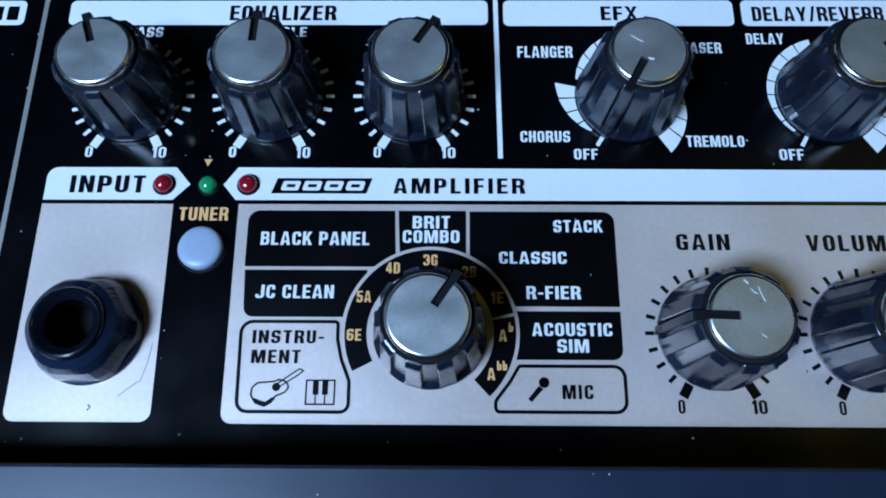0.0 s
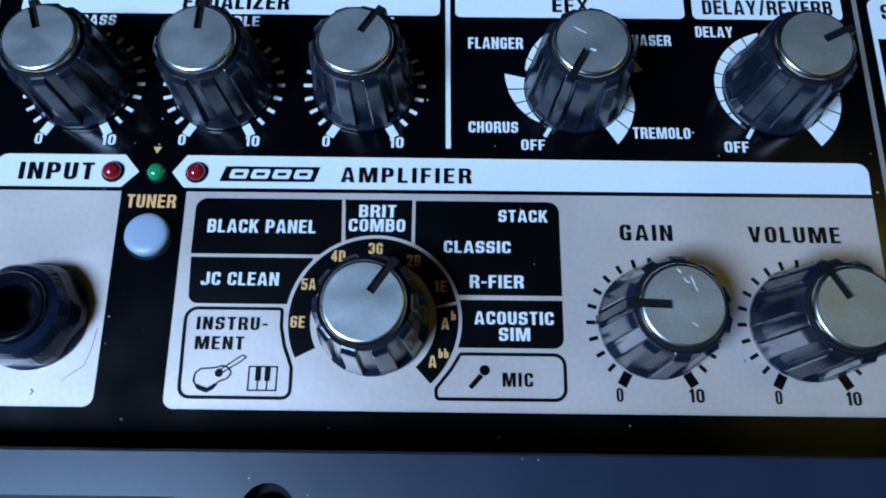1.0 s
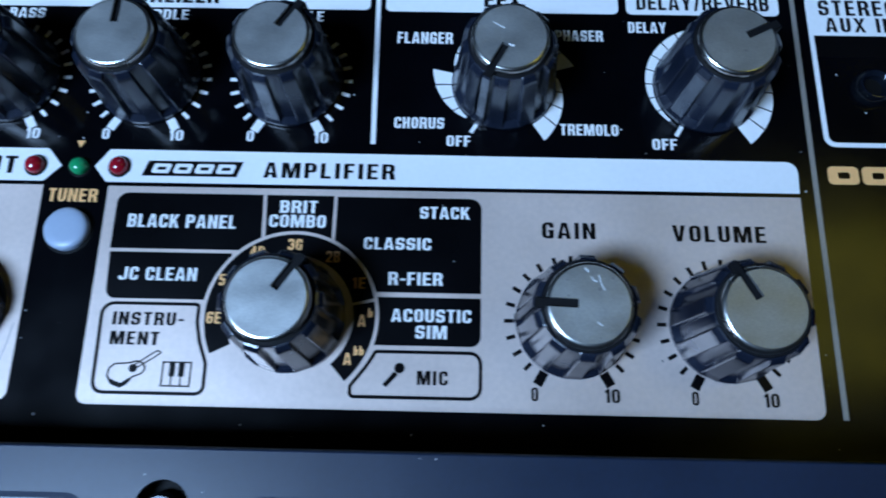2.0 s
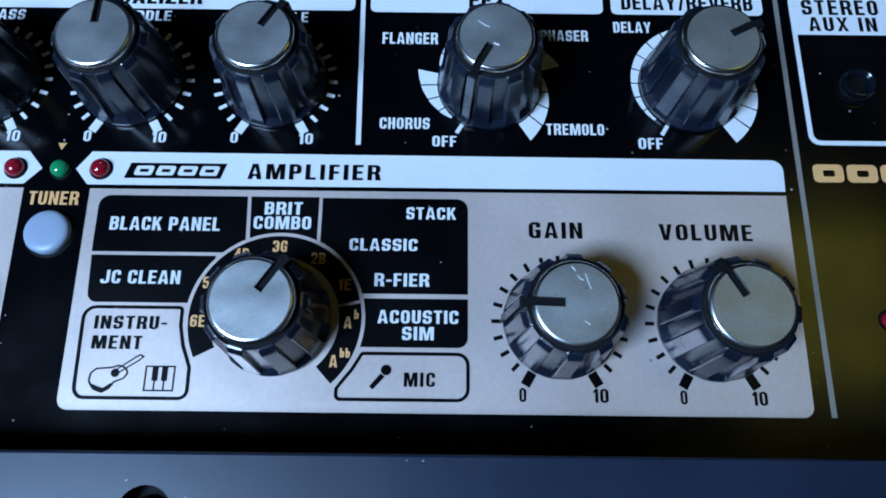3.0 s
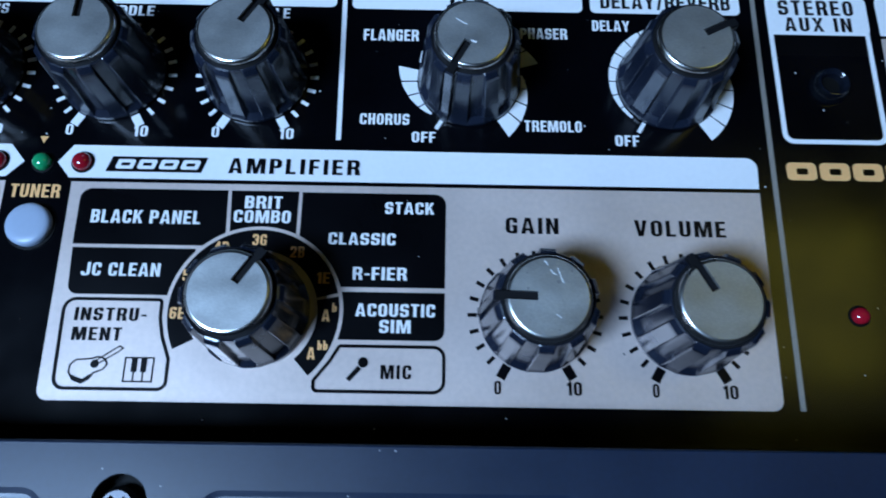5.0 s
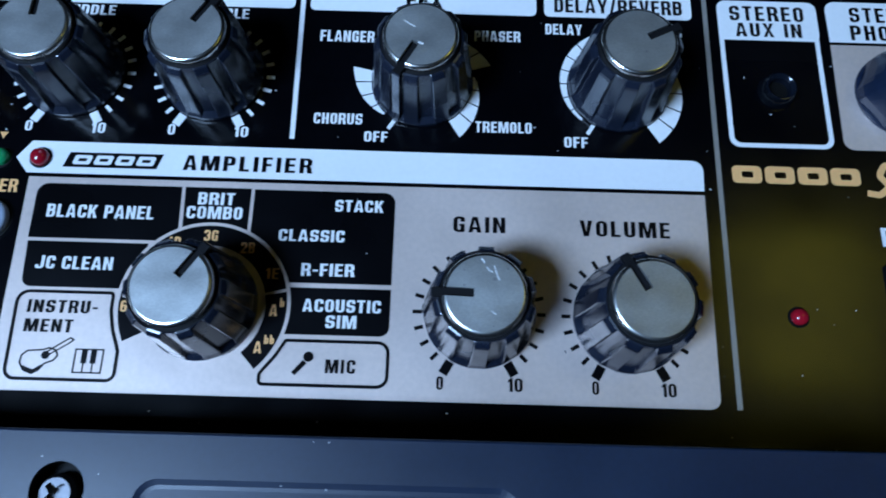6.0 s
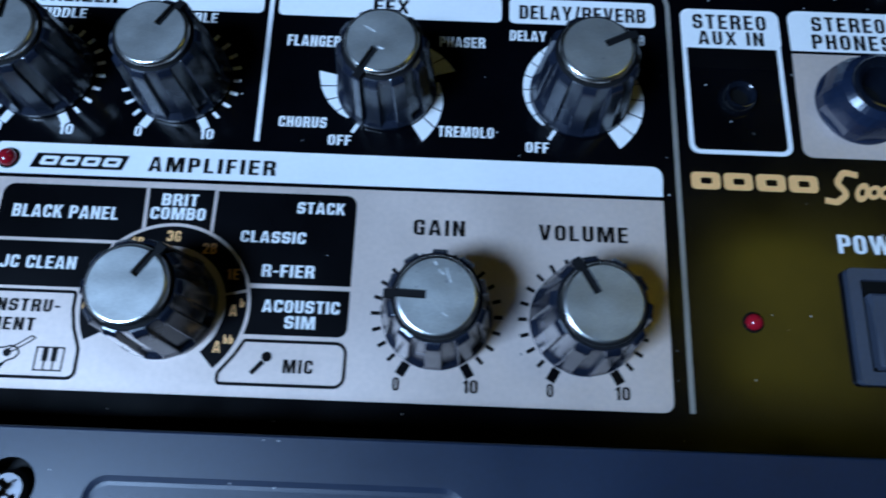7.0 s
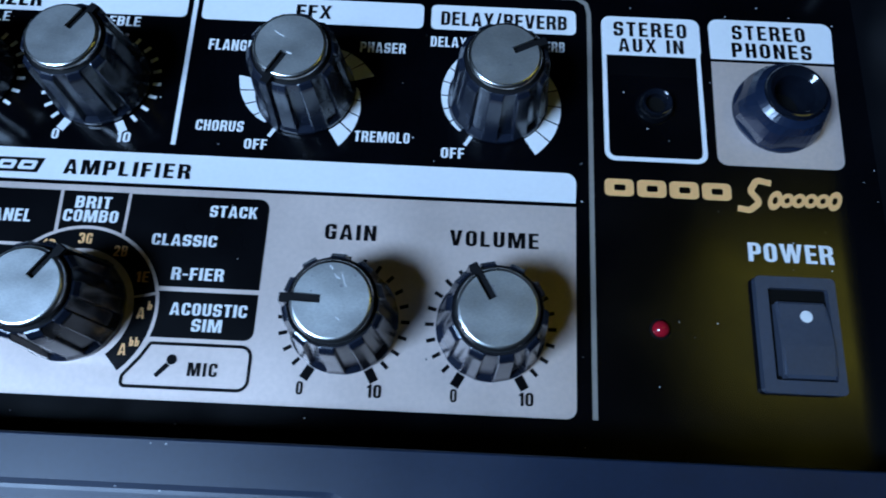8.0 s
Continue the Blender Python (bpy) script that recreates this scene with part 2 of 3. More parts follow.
def glyph(ch, w):
    """Outline and holes of one letter, one unit high and w wide, and any loose piece."""
    s, t = S, T

    def f(*pts):
        return fillet([(p[0], p[1]) for p in pts], [p[2] if len(p) > 2 else 0 for p in pts], 4)
    e = w - s
    if ch in "O0Q":
        loops = [f((0, 0, R), (w, 0, R), (w, 1, R), (0, 1, R)), f((s, t, Q), (e, t, Q), (e, 1 - t, Q), (s, 1 - t, Q))]
        return [loops] + ([[[(w * 0.5, 0.22), (w * 0.9, -0.06), (w * 1.08, 0.04), (w * 0.66, 0.32)]]] if ch == "Q" else [])
    shapes = {
        "I": lambda: [f((0, 0), (w, 0), (w, 1), (0, 1))],
        "-": lambda: [f((0, 0.36), (w, 0.36), (w, 0.36 + t), (0, 0.36 + t))],
        "/": lambda: [f((0, -0.04), (s * 0.8, -0.04), (w, 1.04), (w - s * 0.8, 1.04))],
        "L": lambda: [f((0, 0), (w, 0), (w, t), (s, t), (s, 1), (0, 1))],
        "E": lambda: [f((0, 0), (w, 0), (w, t), (s, t), (s, 0.43), (w * 0.93, 0.43), (w * 0.93, 0.43 + t), (s, 0.43 + t), (s, 1 - t), (w, 1 - t), (w, 1), (0, 1))],
        "F": lambda: [f((0, 0), (s, 0), (s, 0.41), (w * 0.93, 0.41), (w * 0.93, 0.41 + t), (s, 0.41 + t), (s, 1 - t), (w, 1 - t), (w, 1), (0, 1))],
        "H": lambda: [f((0, 0), (s, 0), (s, 0.43), (e, 0.43), (e, 0), (w, 0), (w, 1), (e, 1), (e, 0.43 + t), (s, 0.43 + t), (s, 1), (0, 1))],
        "T": lambda: [f((w / 2 - s / 2, 0), (w / 2 + s / 2, 0), (w / 2 + s / 2, 1 - t), (w, 1 - t), (w, 1), (0, 1), (0, 1 - t), (w / 2 - s / 2, 1 - t))],
        "N": lambda: [f((0, 0), (s, 0), (s, 0.62), (e, 0), (w, 0), (w, 1), (e, 1), (e, 0.38), (s, 1), (0, 1))],
        "M": lambda: [f((0, 0), (s, 0), (s, 0.7), (w / 2 - 0.09, 0), (w / 2 + 0.09, 0), (e, 0.7), (e, 0), (w, 0), (w, 1), (w - 1.45 * s, 1), (w / 2, 0.36), (1.45 * s, 1), (0, 1))],
        "W": lambda: [f((w * 0.2, 0), (w * 0.2 + s, 0), (w / 2, 0.62), (w * 0.8 - s, 0), (w * 0.8, 0), (w, 1), (e, 1), (w * 0.72, 0.38), (w / 2 + s / 2, 1), (w / 2 - s / 2, 1), (w * 0.28, 0.38), (s, 1), (0, 1))],
        "A": lambda: [f((0, 0), (s, 0), (s + 0.05, 0.2), (e - 0.05, 0.2), (e, 0), (w, 0), (w / 2 + s * 0.62, 1), (w / 2 - s * 0.62, 1)), [(w / 2 - 0.1, 0.34), (w / 2 + 0.1, 0.34), (w / 2, 0.8)]],
        "V": lambda: [f((w / 2 - s * 0.6, 0), (w / 2 + s * 0.6, 0), (w, 1), (e, 1), (w / 2, 0.27), (s, 1), (0, 1))],
        "Y": lambda: [f((w / 2 - s / 2, 0), (w / 2 + s / 2, 0), (w / 2 + s / 2, 0.4), (w, 1), (e, 1), (w / 2, 0.6), (s, 1), (0, 1), (w / 2 - s / 2, 0.4))],
        "K": lambda: [f((0, 0), (s, 0), (s, 0.3), (s + 0.08, 0.42), (w - s * 1.1, 0), (w + 0.02, 0), (w * 0.62, 0.58), (w, 1), (w - s * 1.15, 1), (s, 0.58), (s, 1), (0, 1))],
        "X": lambda: [f((0, 0), (s, 0), (w / 2, 0.34), (e, 0), (w, 0), (w * 0.64, 0.51), (w, 1), (e, 1), (w / 2, 0.68), (s, 1), (0, 1), (w * 0.36, 0.51))],
        "Z": lambda: [f((0, 0), (w, 0), (w, t), (s * 1.2, t), (w, 1 - t), (w, 1), (0, 1), (0, 1 - t), (w - s * 1.2, 1 - t), (0, t))],
        "D": lambda: [f((0, 0), (w, 0, R), (w, 1, R), (0, 1)), f((s, t), (e, t, Q), (e, 1 - t, Q), (s, 1 - t))],
        "U": lambda: [f((0, 1), (0, 0, R), (w, 0, R), (w, 1), (e, 1), (e, t, Q), (s, t, Q), (s, 1))],
        "J": lambda: [f((0, 0.3), (0, 0, R), (w, 0, R), (w, 1), (e, 1), (e, t, Q), (s, t, Q), (s, 0.3))],
        "C": lambda: [f((w, 0.36), (w, 0, R), (0, 0, R), (0, 1, R), (w, 1, R), (w, 0.65), (e, 0.65), (e, 1 - t, Q), (s, 1 - t, Q), (s, t, Q), (e, t, Q), (e, 0.36))],
        "G": lambda: [f((w, 0.53), (w, 0, 0.1), (0, 0, R), (0, 1, R), (w, 1, R), (w, 0.67), (e, 0.67), (e, 1 - t, Q), (s, 1 - t, Q), (s, t, Q), (e, t, Q), (e, 0.4), (w * 0.55, 0.4), (w * 0.55, 0.53))],
        "P": lambda: [f((0, 0), (s, 0), (s, 0.38), (w, 0.38, R), (w, 1, R), (0, 1)), f((s, 0.38 + t), (e, 0.38 + t, Q), (e, 1 - t, Q), (s, 1 - t))],
        "R": lambda: [f((0, 0), (s, 0), (s, 0.4), (e - 0.03, 0.4, 0.06), (e, 0), (w + 0.03, 0), (w - 0.02, 0.36), (w - 0.09, 0.48), (w, 0.58), (w, 1, R), (0, 1)), f((s, 0.4 + t), (e, 0.4 + t, Q), (e, 1 - t, Q), (s, 1 - t))],
        "B": lambda: [f((0, 0), (w, 0, R), (w, 0.44, 0.1), (w - 0.07, 0.52), (w - 0.01, 0.6, 0.05), (w - 0.01, 1, R), (0, 1)), f((s, t), (e, t, 0.08), (e, 0.45, 0.08), (s, 0.45)), f((s, 0.45 + t), (e, 0.45 + t, 0.07), (e, 1 - t, 0.07), (s, 1 - t))],
        "S": lambda: [f((0, 0.32), (0, 0, R), (w, 0, R), (w, 0.58, R), (s, 0.58, 0.08), (s, 1 - t, Q), (e, 1 - t, Q), (e, 0.7), (w, 0.7), (w, 1, R), (0, 1, R), (0, 0.42, R), (e, 0.42, 0.08), (e, t, Q), (s, t, Q), (s, 0.32))],
        "1": lambda: [f((w - s, 0), (w, 0), (w, 1), (w - s * 0.8, 1), (0, 0.84), (0, 0.68), (w - s, 0.74))],
        "2": lambda: [f((0, 0), (w, 0), (w, t), (s * 1.25, t), (w, 0.56), (w, 1, R), (0, 1, R), (0, 0.66), (s, 0.66), (s, 1 - t, Q), (e, 1 - t, Q), (e, 0.6), (0, 0.16))],
        "3": lambda: [f((0, 0.3), (0, 0, R), (w, 0, R), (w, 0.5), (w, 1, R), (0, 1, R), (0, 0.7), (s, 0.7), (s, 1 - t, Q), (e, 1 - t, Q), (e, 0.58), (s * 1.2, 0.58), (s * 1.2, 0.42), (e, 0.42), (e, t, Q), (s, t, Q), (s, 0.3))],
        "4": lambda: [f((w - s * 1.4, 0), (w - s * 0.4, 0), (w - s * 0.4, 0.2), (w, 0.2), (w, 0.36), (w - s * 0.4, 0.36), (w - s * 0.4, 1), (w - s * 1.3, 1), (0, 0.38), (0, 0.2), (w - s * 1.4, 0.2)),
              [(s * 0.9, 0.36), (w - s * 1.4, 0.36), (w - s * 1.4, 0.72)]],
        "5": lambda: [f((0, 0.3), (0, 0, R), (w, 0, R), (w, 0.64, R), (s, 0.64), (s, 1 - t), (w, 1 - t), (w, 1), (0, 1), (0, 0.46), (e, 0.48, 0.08), (e, t, Q), (s, t, Q), (s, 0.3))],
        "6": lambda: [f((0, 0, R), (w, 0, R), (w, 0.62, R), (s, 0.62), (s, 1 - t, Q), (e, 1 - t, Q), (e, 0.74), (w, 0.74), (w, 1, R), (0, 1, R)), f((s, t, Q), (e, t, Q), (e, 0.62 - t, Q), (s, 0.62 - t, Q))],
        "b": lambda: [f((0, 0), (w, 0, R), (w, 0.66, R), (s, 0.66), (s, 1), (0, 1)), f((s, t, 0.06), (e, t, Q), (e, 0.66 - t, Q), (s, 0.66 - t, 0.06))],
    }
    return [shapes[ch]()]


WIDTHS = {"I": S, "M": 0.80, "W": 0.92, "A": 0.60, "V": 0.58, "N": 0.56, "L": 0.44, "E": 0.46, "F": 0.44, "T": 0.48, "1": 0.30, "-": 0.30, "/": 0.36, " ": 0.20, "K": 0.56, "X": 0.58, "Y": 0.58, "R": 0.54, "b": 0.44}


def word(s, x0, x1, y0, y1, mat, parent, z=0.10, gap=0.13):
    """Printed condensed bold letters that fill the given rectangle (mm). gap: space between letters, in heights."""
    h, n = y1 - y0, len(s)
    ws = [WIDTHS.get(c, 0.52) for c in s]
    k = min((x1 - x0) / (h * (sum(ws) + gap * (n - 1))), 1.4) if n > 1 else (x1 - x0) / (h * ws[0])
    space = ((x1 - x0) / h - k * sum(ws)) / max(n - 1, 1)
    bm, at = bmesh.new(), x0
    for c, w in zip(s, ws):
        if c != " ":
            for loops in glyph(c, w):
                slab(bm, [[(at + u * k * h, y0 + v * h) for u, v in lp] for lp in loops], z - 0.02, z + 0.02)
        at += (w * k + space) * h
    return part("printed_word", bm, mat, parent)


def printed(name, loops, mat, parent, z0, z1, label=""):
    return part(name, slab(bmesh.new(), loops, z0, z1), mat, parent, label)


# ---------------------------------------------------------------- room that closes the place
FLOOR_Z, CEIL_Z = -300, 2150
X0, X1, Y0, Y1 = -1000, 1800, -236, 2200


def closed_box(x0, y0, z0, x1, y1, z1):
    bm = bmesh.new()
    bmesh.ops.create_cube(bm, size=1)
    bmesh.ops.scale(bm, vec=(x1 - x0, y1 - y0, z1 - z0), verts=bm.verts)
    bmesh.ops.translate(bm, vec=((x0 + x1) / 2, (y0 + y1) / 2, (z0 + z1) / 2), verts=bm.verts)
    return bm


def joined(*bms):
    out = bmesh.new()
    for b in bms:
        me = bpy.data.meshes.new("tmp")
        b.to_mesh(me)
        b.free()
        out.from_mesh(me)
        bpy.data.meshes.remove(me)
    return out


def setting(name, bm, mat, label, category):
    ob = part(name, bm, mat, None, label, kind="structure")
    return tagged(ob, category=category)


setting("floor", closed_box(X0, Y0, FLOOR_Z - 40, X1, Y1, FLOOR_Z), M_FLOOR, "brown wooden floor of the room", "floor")
setting("ceiling", closed_box(X0 - 100, Y0 - 100, CEIL_Z, X1 + 100, Y1 + 100, CEIL_Z + 100), M_CEIL, "plain dark painted ceiling of the room", "ceiling")
setting("wall_north", closed_box(X0, Y1, FLOOR_Z, X1, Y1 + 100, CEIL_Z), M_WALL, "plain dark painted room wall", "wall")
setting("wall_west", closed_box(X0 - 100, Y0 - 100, FLOOR_Z, X0, Y1 + 100, CEIL_Z), M_WALL, "plain dark painted room wall", "wall")
WX0, WX1, WZ0, WZ1 = -610, -180, 450, 1080      # the window opening
setting("wall_south", joined(closed_box(X0, Y0 - 100, FLOOR_Z, WX0, Y0, CEIL_Z), closed_box(WX1, Y0 - 100, FLOOR_Z, X1, Y0, CEIL_Z),
                             closed_box(WX0, Y0 - 100, FLOOR_Z, WX1, Y0, WZ0), closed_box(WX0, Y0 - 100, WZ1, WX1, Y0, CEIL_Z)),
        M_WALL, "plain dark painted wall with a window opening", "wall")
setting("wall_east", closed_box(X1, Y0 - 100, FLOOR_Z, X1 + 100, Y1 + 100, CEIL_Z), M_WALL, "plain dark painted room wall", "wall")

lamp = thing("ceiling_light", "flat ceiling light with a glowing yellow diffuser, fixed to the ceiling", "lamp")
lamp.location = (1.24, 0.49, CEIL_Z * MM)
part("housing", slab(bmesh.new(), [rect(-295, -285, 295, 285, 20), rect(-270, -260, 270, 260, 10)], -70, 0), M_STEEL, lamp, "metal frame")
part("diffuser", slab(bmesh.new(), [rect(-269, -259, 269, 259, 10)], -62, -30), M_LAMP, lamp, "glowing yellow diffuser")

# ---------------------------------------------------------------- the amplifier
amp = thing("guitar_amplifier", "black guitar amplifier with a recessed printed control panel, dusty", "amplifier")
amp.location = (0, 0, FLOOR_Z * MM)
LIFT = -FLOOR_Z * MM


def mount(ob):
    """Parts are drawn from the panel's face; the amplifier's origin is at its base."""
    ob.location = (0, 0, LIFT)
    return ob


AX0, AX1, AY0, AY1 = -290.0, 166.0, -190.0, 112.0   # outside of the cabinet
PX0, PX1, PY0, PY1 = -272.0, 133.0, -5.5, 86.0      # the recess that holds the panel
RIM = 12.7

mount(part("cabinet", joined(closed_box(AX0, AY0, FLOOR_Z + 12, AX1, AY1, -6), *[closed_box(x, y, FLOOR_Z, x + 30, y + 30, FLOOR_Z + 12)
      for x in (AX0 + 15, AX1 - 45) for y in (AY0 + 15, AY1 - 45)]), M_CABINET, amp, "black textured cabinet"))


def chamfer(bm, outer, inner, z0, z1):
    """A sloping strip from an outer outline down to an inner one."""
    a, c = ([bm.verts.new((x, y, z)) for x, y in q] for q, z in ((outer, z0), (inner, z1)))
    n = len(a)
    for i in range(n):
        bm.faces.new((a[i], a[(i + 1) % n], c[(i + 1) % n], c[i]))


def front_frame():
    bm = bmesh.new()
    pads = [(0.6, -44.0, 49.6, -11.2), (-67.5, -44.0, -18.2, -11.2), (-136.0, -44.0, -86.5, -11.2)]
    screws = [(-9.0, -12.9), (-77.0, -12.9)]
    outer = rect(AX0, AY0, AX1, AY1, 8)
    hole = rect(PX0, PY0, PX1, PY1, 3)
    loops = [outer, hole] + [rect(*p, 3.0, 6) for p in pads] + [circle(x, y, 3.5, 28) for x, y in screws]
    slab(bm, loops, -5.9, RIM)
    edge = [v for v in bm.verts if abs(v.co.z - RIM) < 1e-4 and PX0 - 0.1 < v.co.x < PX1 + 0.1 and PY0 - 0.1 < v.co.y < PY1 + 0.1]
    inside = set(edge)
    bmesh.ops.bevel(bm, geom=[e for e in bm.edges if e.verts[0] in inside and e.verts[1] in inside and not e.is_boundary and any(abs(f.normal.z) < 0.5 for f in e.link_faces)],
                    offset=0.3, segments=3, profile=0.5, affect="EDGES")
    for p in pads:                    # shallow sunk pads with a sloping edge and a fine step
        step, low = rect(p[0] + 0.75, p[1] + 0.75, p[2] - 0.75, p[3] - 0.75, 2.4, 6), rect(p[0] + 1.25, p[1] + 1.25, p[2] - 1.25, p[3] - 1.25, 2.0, 6)
        chamfer(bm, rect(*p, 3.0, 6), step, RIM, RIM - 0.34)
        chamfer(bm, step, low, RIM - 0.34, RIM - 0.40)
        slab(bm, [low], RIM - 3, RIM - 0.40)
    for x, y in screws:
        slab(bm, [circle(x, y, 3.49, 28)], RIM - 5, RIM - 3.2)
    return mount(part("front_frame", bm, M_FRAME, amp, "blue-grey moulded plastic surround, dusty and scratched")), screws


frame_part, SCREWS = front_frame()
for sx, sy in SCREWS:
    bm = bmesh.new()
    hx, hy = sx - 0.75, sy - 0.55
    cross = []
    for k in range(4):
        a = math.pi / 2 * k + 0.75
        ux, uy = Vector((math.cos(a), math.sin(a))), Vector((-math.sin(a), math.cos(a)))
        cross += [ux * 0.55 - uy * 0.55, ux * 1.6 - uy * 0.38, ux * 1.6 + uy * 0.38]
    cross = [(hx + c.x, hy + c.y) for c in cross]
    slab(bm, [circle(hx, hy, 2.0, 28), cross], RIM - 2.6, RIM - 1.15)
    lathe(bm, hx, hy, [(2.45, RIM - 3.2), (2.45, RIM - 1.9), (2.0, RIM - 1.16)], 28, lid=False)
    slab(bm, [circle(hx, hy, 1.9, 20)], RIM - 3.2, RIM - 2.5)
    # near-black cup added inside the hole, its colour standing in for shade
    well = lathe(bmesh.new(), sx, sy, [(3.44, RIM - 3.15), (3.44, RIM - 0.25)], 36, lid=False)
    slab(well, [circle(sx, sy, 3.43, 36)], RIM - 3.3, RIM - 3.12)
    mount(part("screw_hole_shade", well, M_HOLE, amp, "near-black cup that gives the screw hole its shade"))
    mount(part("screw", bm, M_STEEL, amp, "small cross-head steel screw"))

# thin near-black sheet added over the recess walls, darker than the frame
mount(part("recess_dark_sheet", slab(bmesh.new(), [rect(PX0 - 0.1, PY0 - 0.1, PX1 + 0.1, PY1 + 0.1, 3), rect(PX0 + 0.06, PY0 + 0.06, PX1 - 0.06, PY1 - 0.06, 2.95)], -0.5, RIM - 0.4),
           M_RECESS_DARK, amp, "thin near-black sheet over the recess walls"))
panel = mount(part("control_panel", slab(bmesh.new(), [[(PX0 - 1, PY0 - 1), (PX1 + 1, PY0 - 1), (PX1 + 1, PY1 + 1), (PX0 - 1, PY1 + 1)]], -5.0, 0.0),
                   M_BLACK, amp, "glossy black control panel printed in champagne, white and gold"))
YC, YT = 13.8, 54.0          # rows of knob axes

# champagne areas and white title bars
printed("champagne_field", [fillet([(-29.2, 34.5), (-28.8, 0.15), (81.3, 0.15), (81.6, 34.5)], [0, 1.6, 1.6, 0])], M_BEIGE, panel, 0, 0.05)
printed("title_bar", [fillet([(-32.0, 37.85), (-29.8, 35.2), (81.6, 35.2), (81.8, 40.6), (-29.8, 40.9)], [0, 0.2, 0, 1.8, 0.2])], M_WHITE, panel, 0, 0.05)
printed("champagne_field", [fillet([(-61.1, 34.5), (-61.1, 0.3), (-39.2, 0.3), (-39.8, 34.5)], [0, 1.6, 1.6, 0])], M_BEIGE, panel, 0, 0.05)
printed("title_bar", [fillet([(-61.1, 35.2), (-40.0, 35.2), (-37.4, 37.9), (-40.0, 40.9), (-61.1, 40.9)], [0, 0.2, 0, 0.2, 1.8])], M_WHITE, panel, 0, 0.05)
printed("title_bar", [rect(-62.5, 68.0, 11.4, 73.0, 1.0)], M_WHITE, panel, 0, 0.05)
printed("title_bar", [rect(14.1, 67.8, 54.4, 73.0, 1.0)], M_WHITE, panel, 0, 0.05)
printed("title_bar", [rect(55.8, 67.8, 82.1, 73.0, 1.0)], M_WHITE, panel, 0, 0.05)
printed("title_bar", [rect(-110.0, 68.0, -70.4, 73.0, 1.0)], M_WHITE, panel, 0, 0.05)
printed("champagne_field", [rect(-110.0, 0.3, -70.2, 40.9, 1.6)], M_BEIGE, panel, 0, 0.05)

# silver frame lines
printed("silver_line", stroke([(84.1, 0.2), (84.5, 72.5), (84.0, 74.6), (82.2, 75.8), (40.0, 75.9), (-63.0, 75.9), (-65.8, 75.0), (-66.9, 73.0), (-66.6, 0.2)], 0.8, closed=False), M_SILVER, panel, 0, 0.05)
printed("white_line", stroke([(13.15, 42.6), (12.75, 73.2)], 0.8, closed=False), M_WHITE, panel, 0, 0.05)

# boxes of the amplifier field
RC = (1.94, YC)
for lp, rr in (([(-27.3, 24.1), (-3.55, 24.1), (-3.9, 33.4), (-27.4, 33.4)], [0, 0, 0, 1.8]),
               ([(-26.8, 16.1), (-8.0, 16.1), (-8.0, 23.55), (-27.2, 23.55)], [1.5, 0, 0, 0]),
               ([(-2.9, 24.0), (7.45, 24.0), (7.45, 33.4), (-3.35, 33.4)], 0),
               ([(8.0, 17.85), (31.0, 17.85), (31.0, 33.3), (8.0, 33.3)], [0, 0, 1.8, 0]),
               ([(8.0, 9.7), (31.0, 9.7), (31.0, 17.1), (8.0, 17.1)], [0, 1.5, 0, 0])):
    printed("black_box", [fillet(lp, rr)], M_INK, panel, 0.05, 0.08)
printed("champagne_disc", [circle(*RC, 13.6, 96)], M_BEIGE, panel, 0.08, 0.10)
printed("tuning_ring", [ring_sector(*RC, 9.7, 13.05, 207, -47, 80)], M_INK, panel, 0.10, 0.125)
printed("ring_mark", [ring_sector(*RC, 9.0, 13.2, 11.2, 13.4, 4)], M_BEIGE, panel, 0.125, 0.14)
inst = fillet([(-26.6, 1.9), (-10.05, 1.9), (-10.1, 6.4), (-11.4, 9.6), (-12.1, 12.6), (-12.15, 15.35), (-26.95, 15.35)], [1.6, 1.2, 0.6, 0.8, 0.8, 0.5, 1.8])
printed("box_outline", stroke(inst, 0.5), M_INK, panel, 0.05, 0.13)
mic = fillet([(11.7, 2.05), (31.0, 2.05), (31.0, 8.75), (15.3, 8.75), (13.9, 6.4), (11.7, 3.6)], [0.6, 1.6, 1.6, 0.4, 0.8, 0.6])
printed("box_outline", stroke(mic, 0.5), M_INK, panel, 0.05, 0.13)

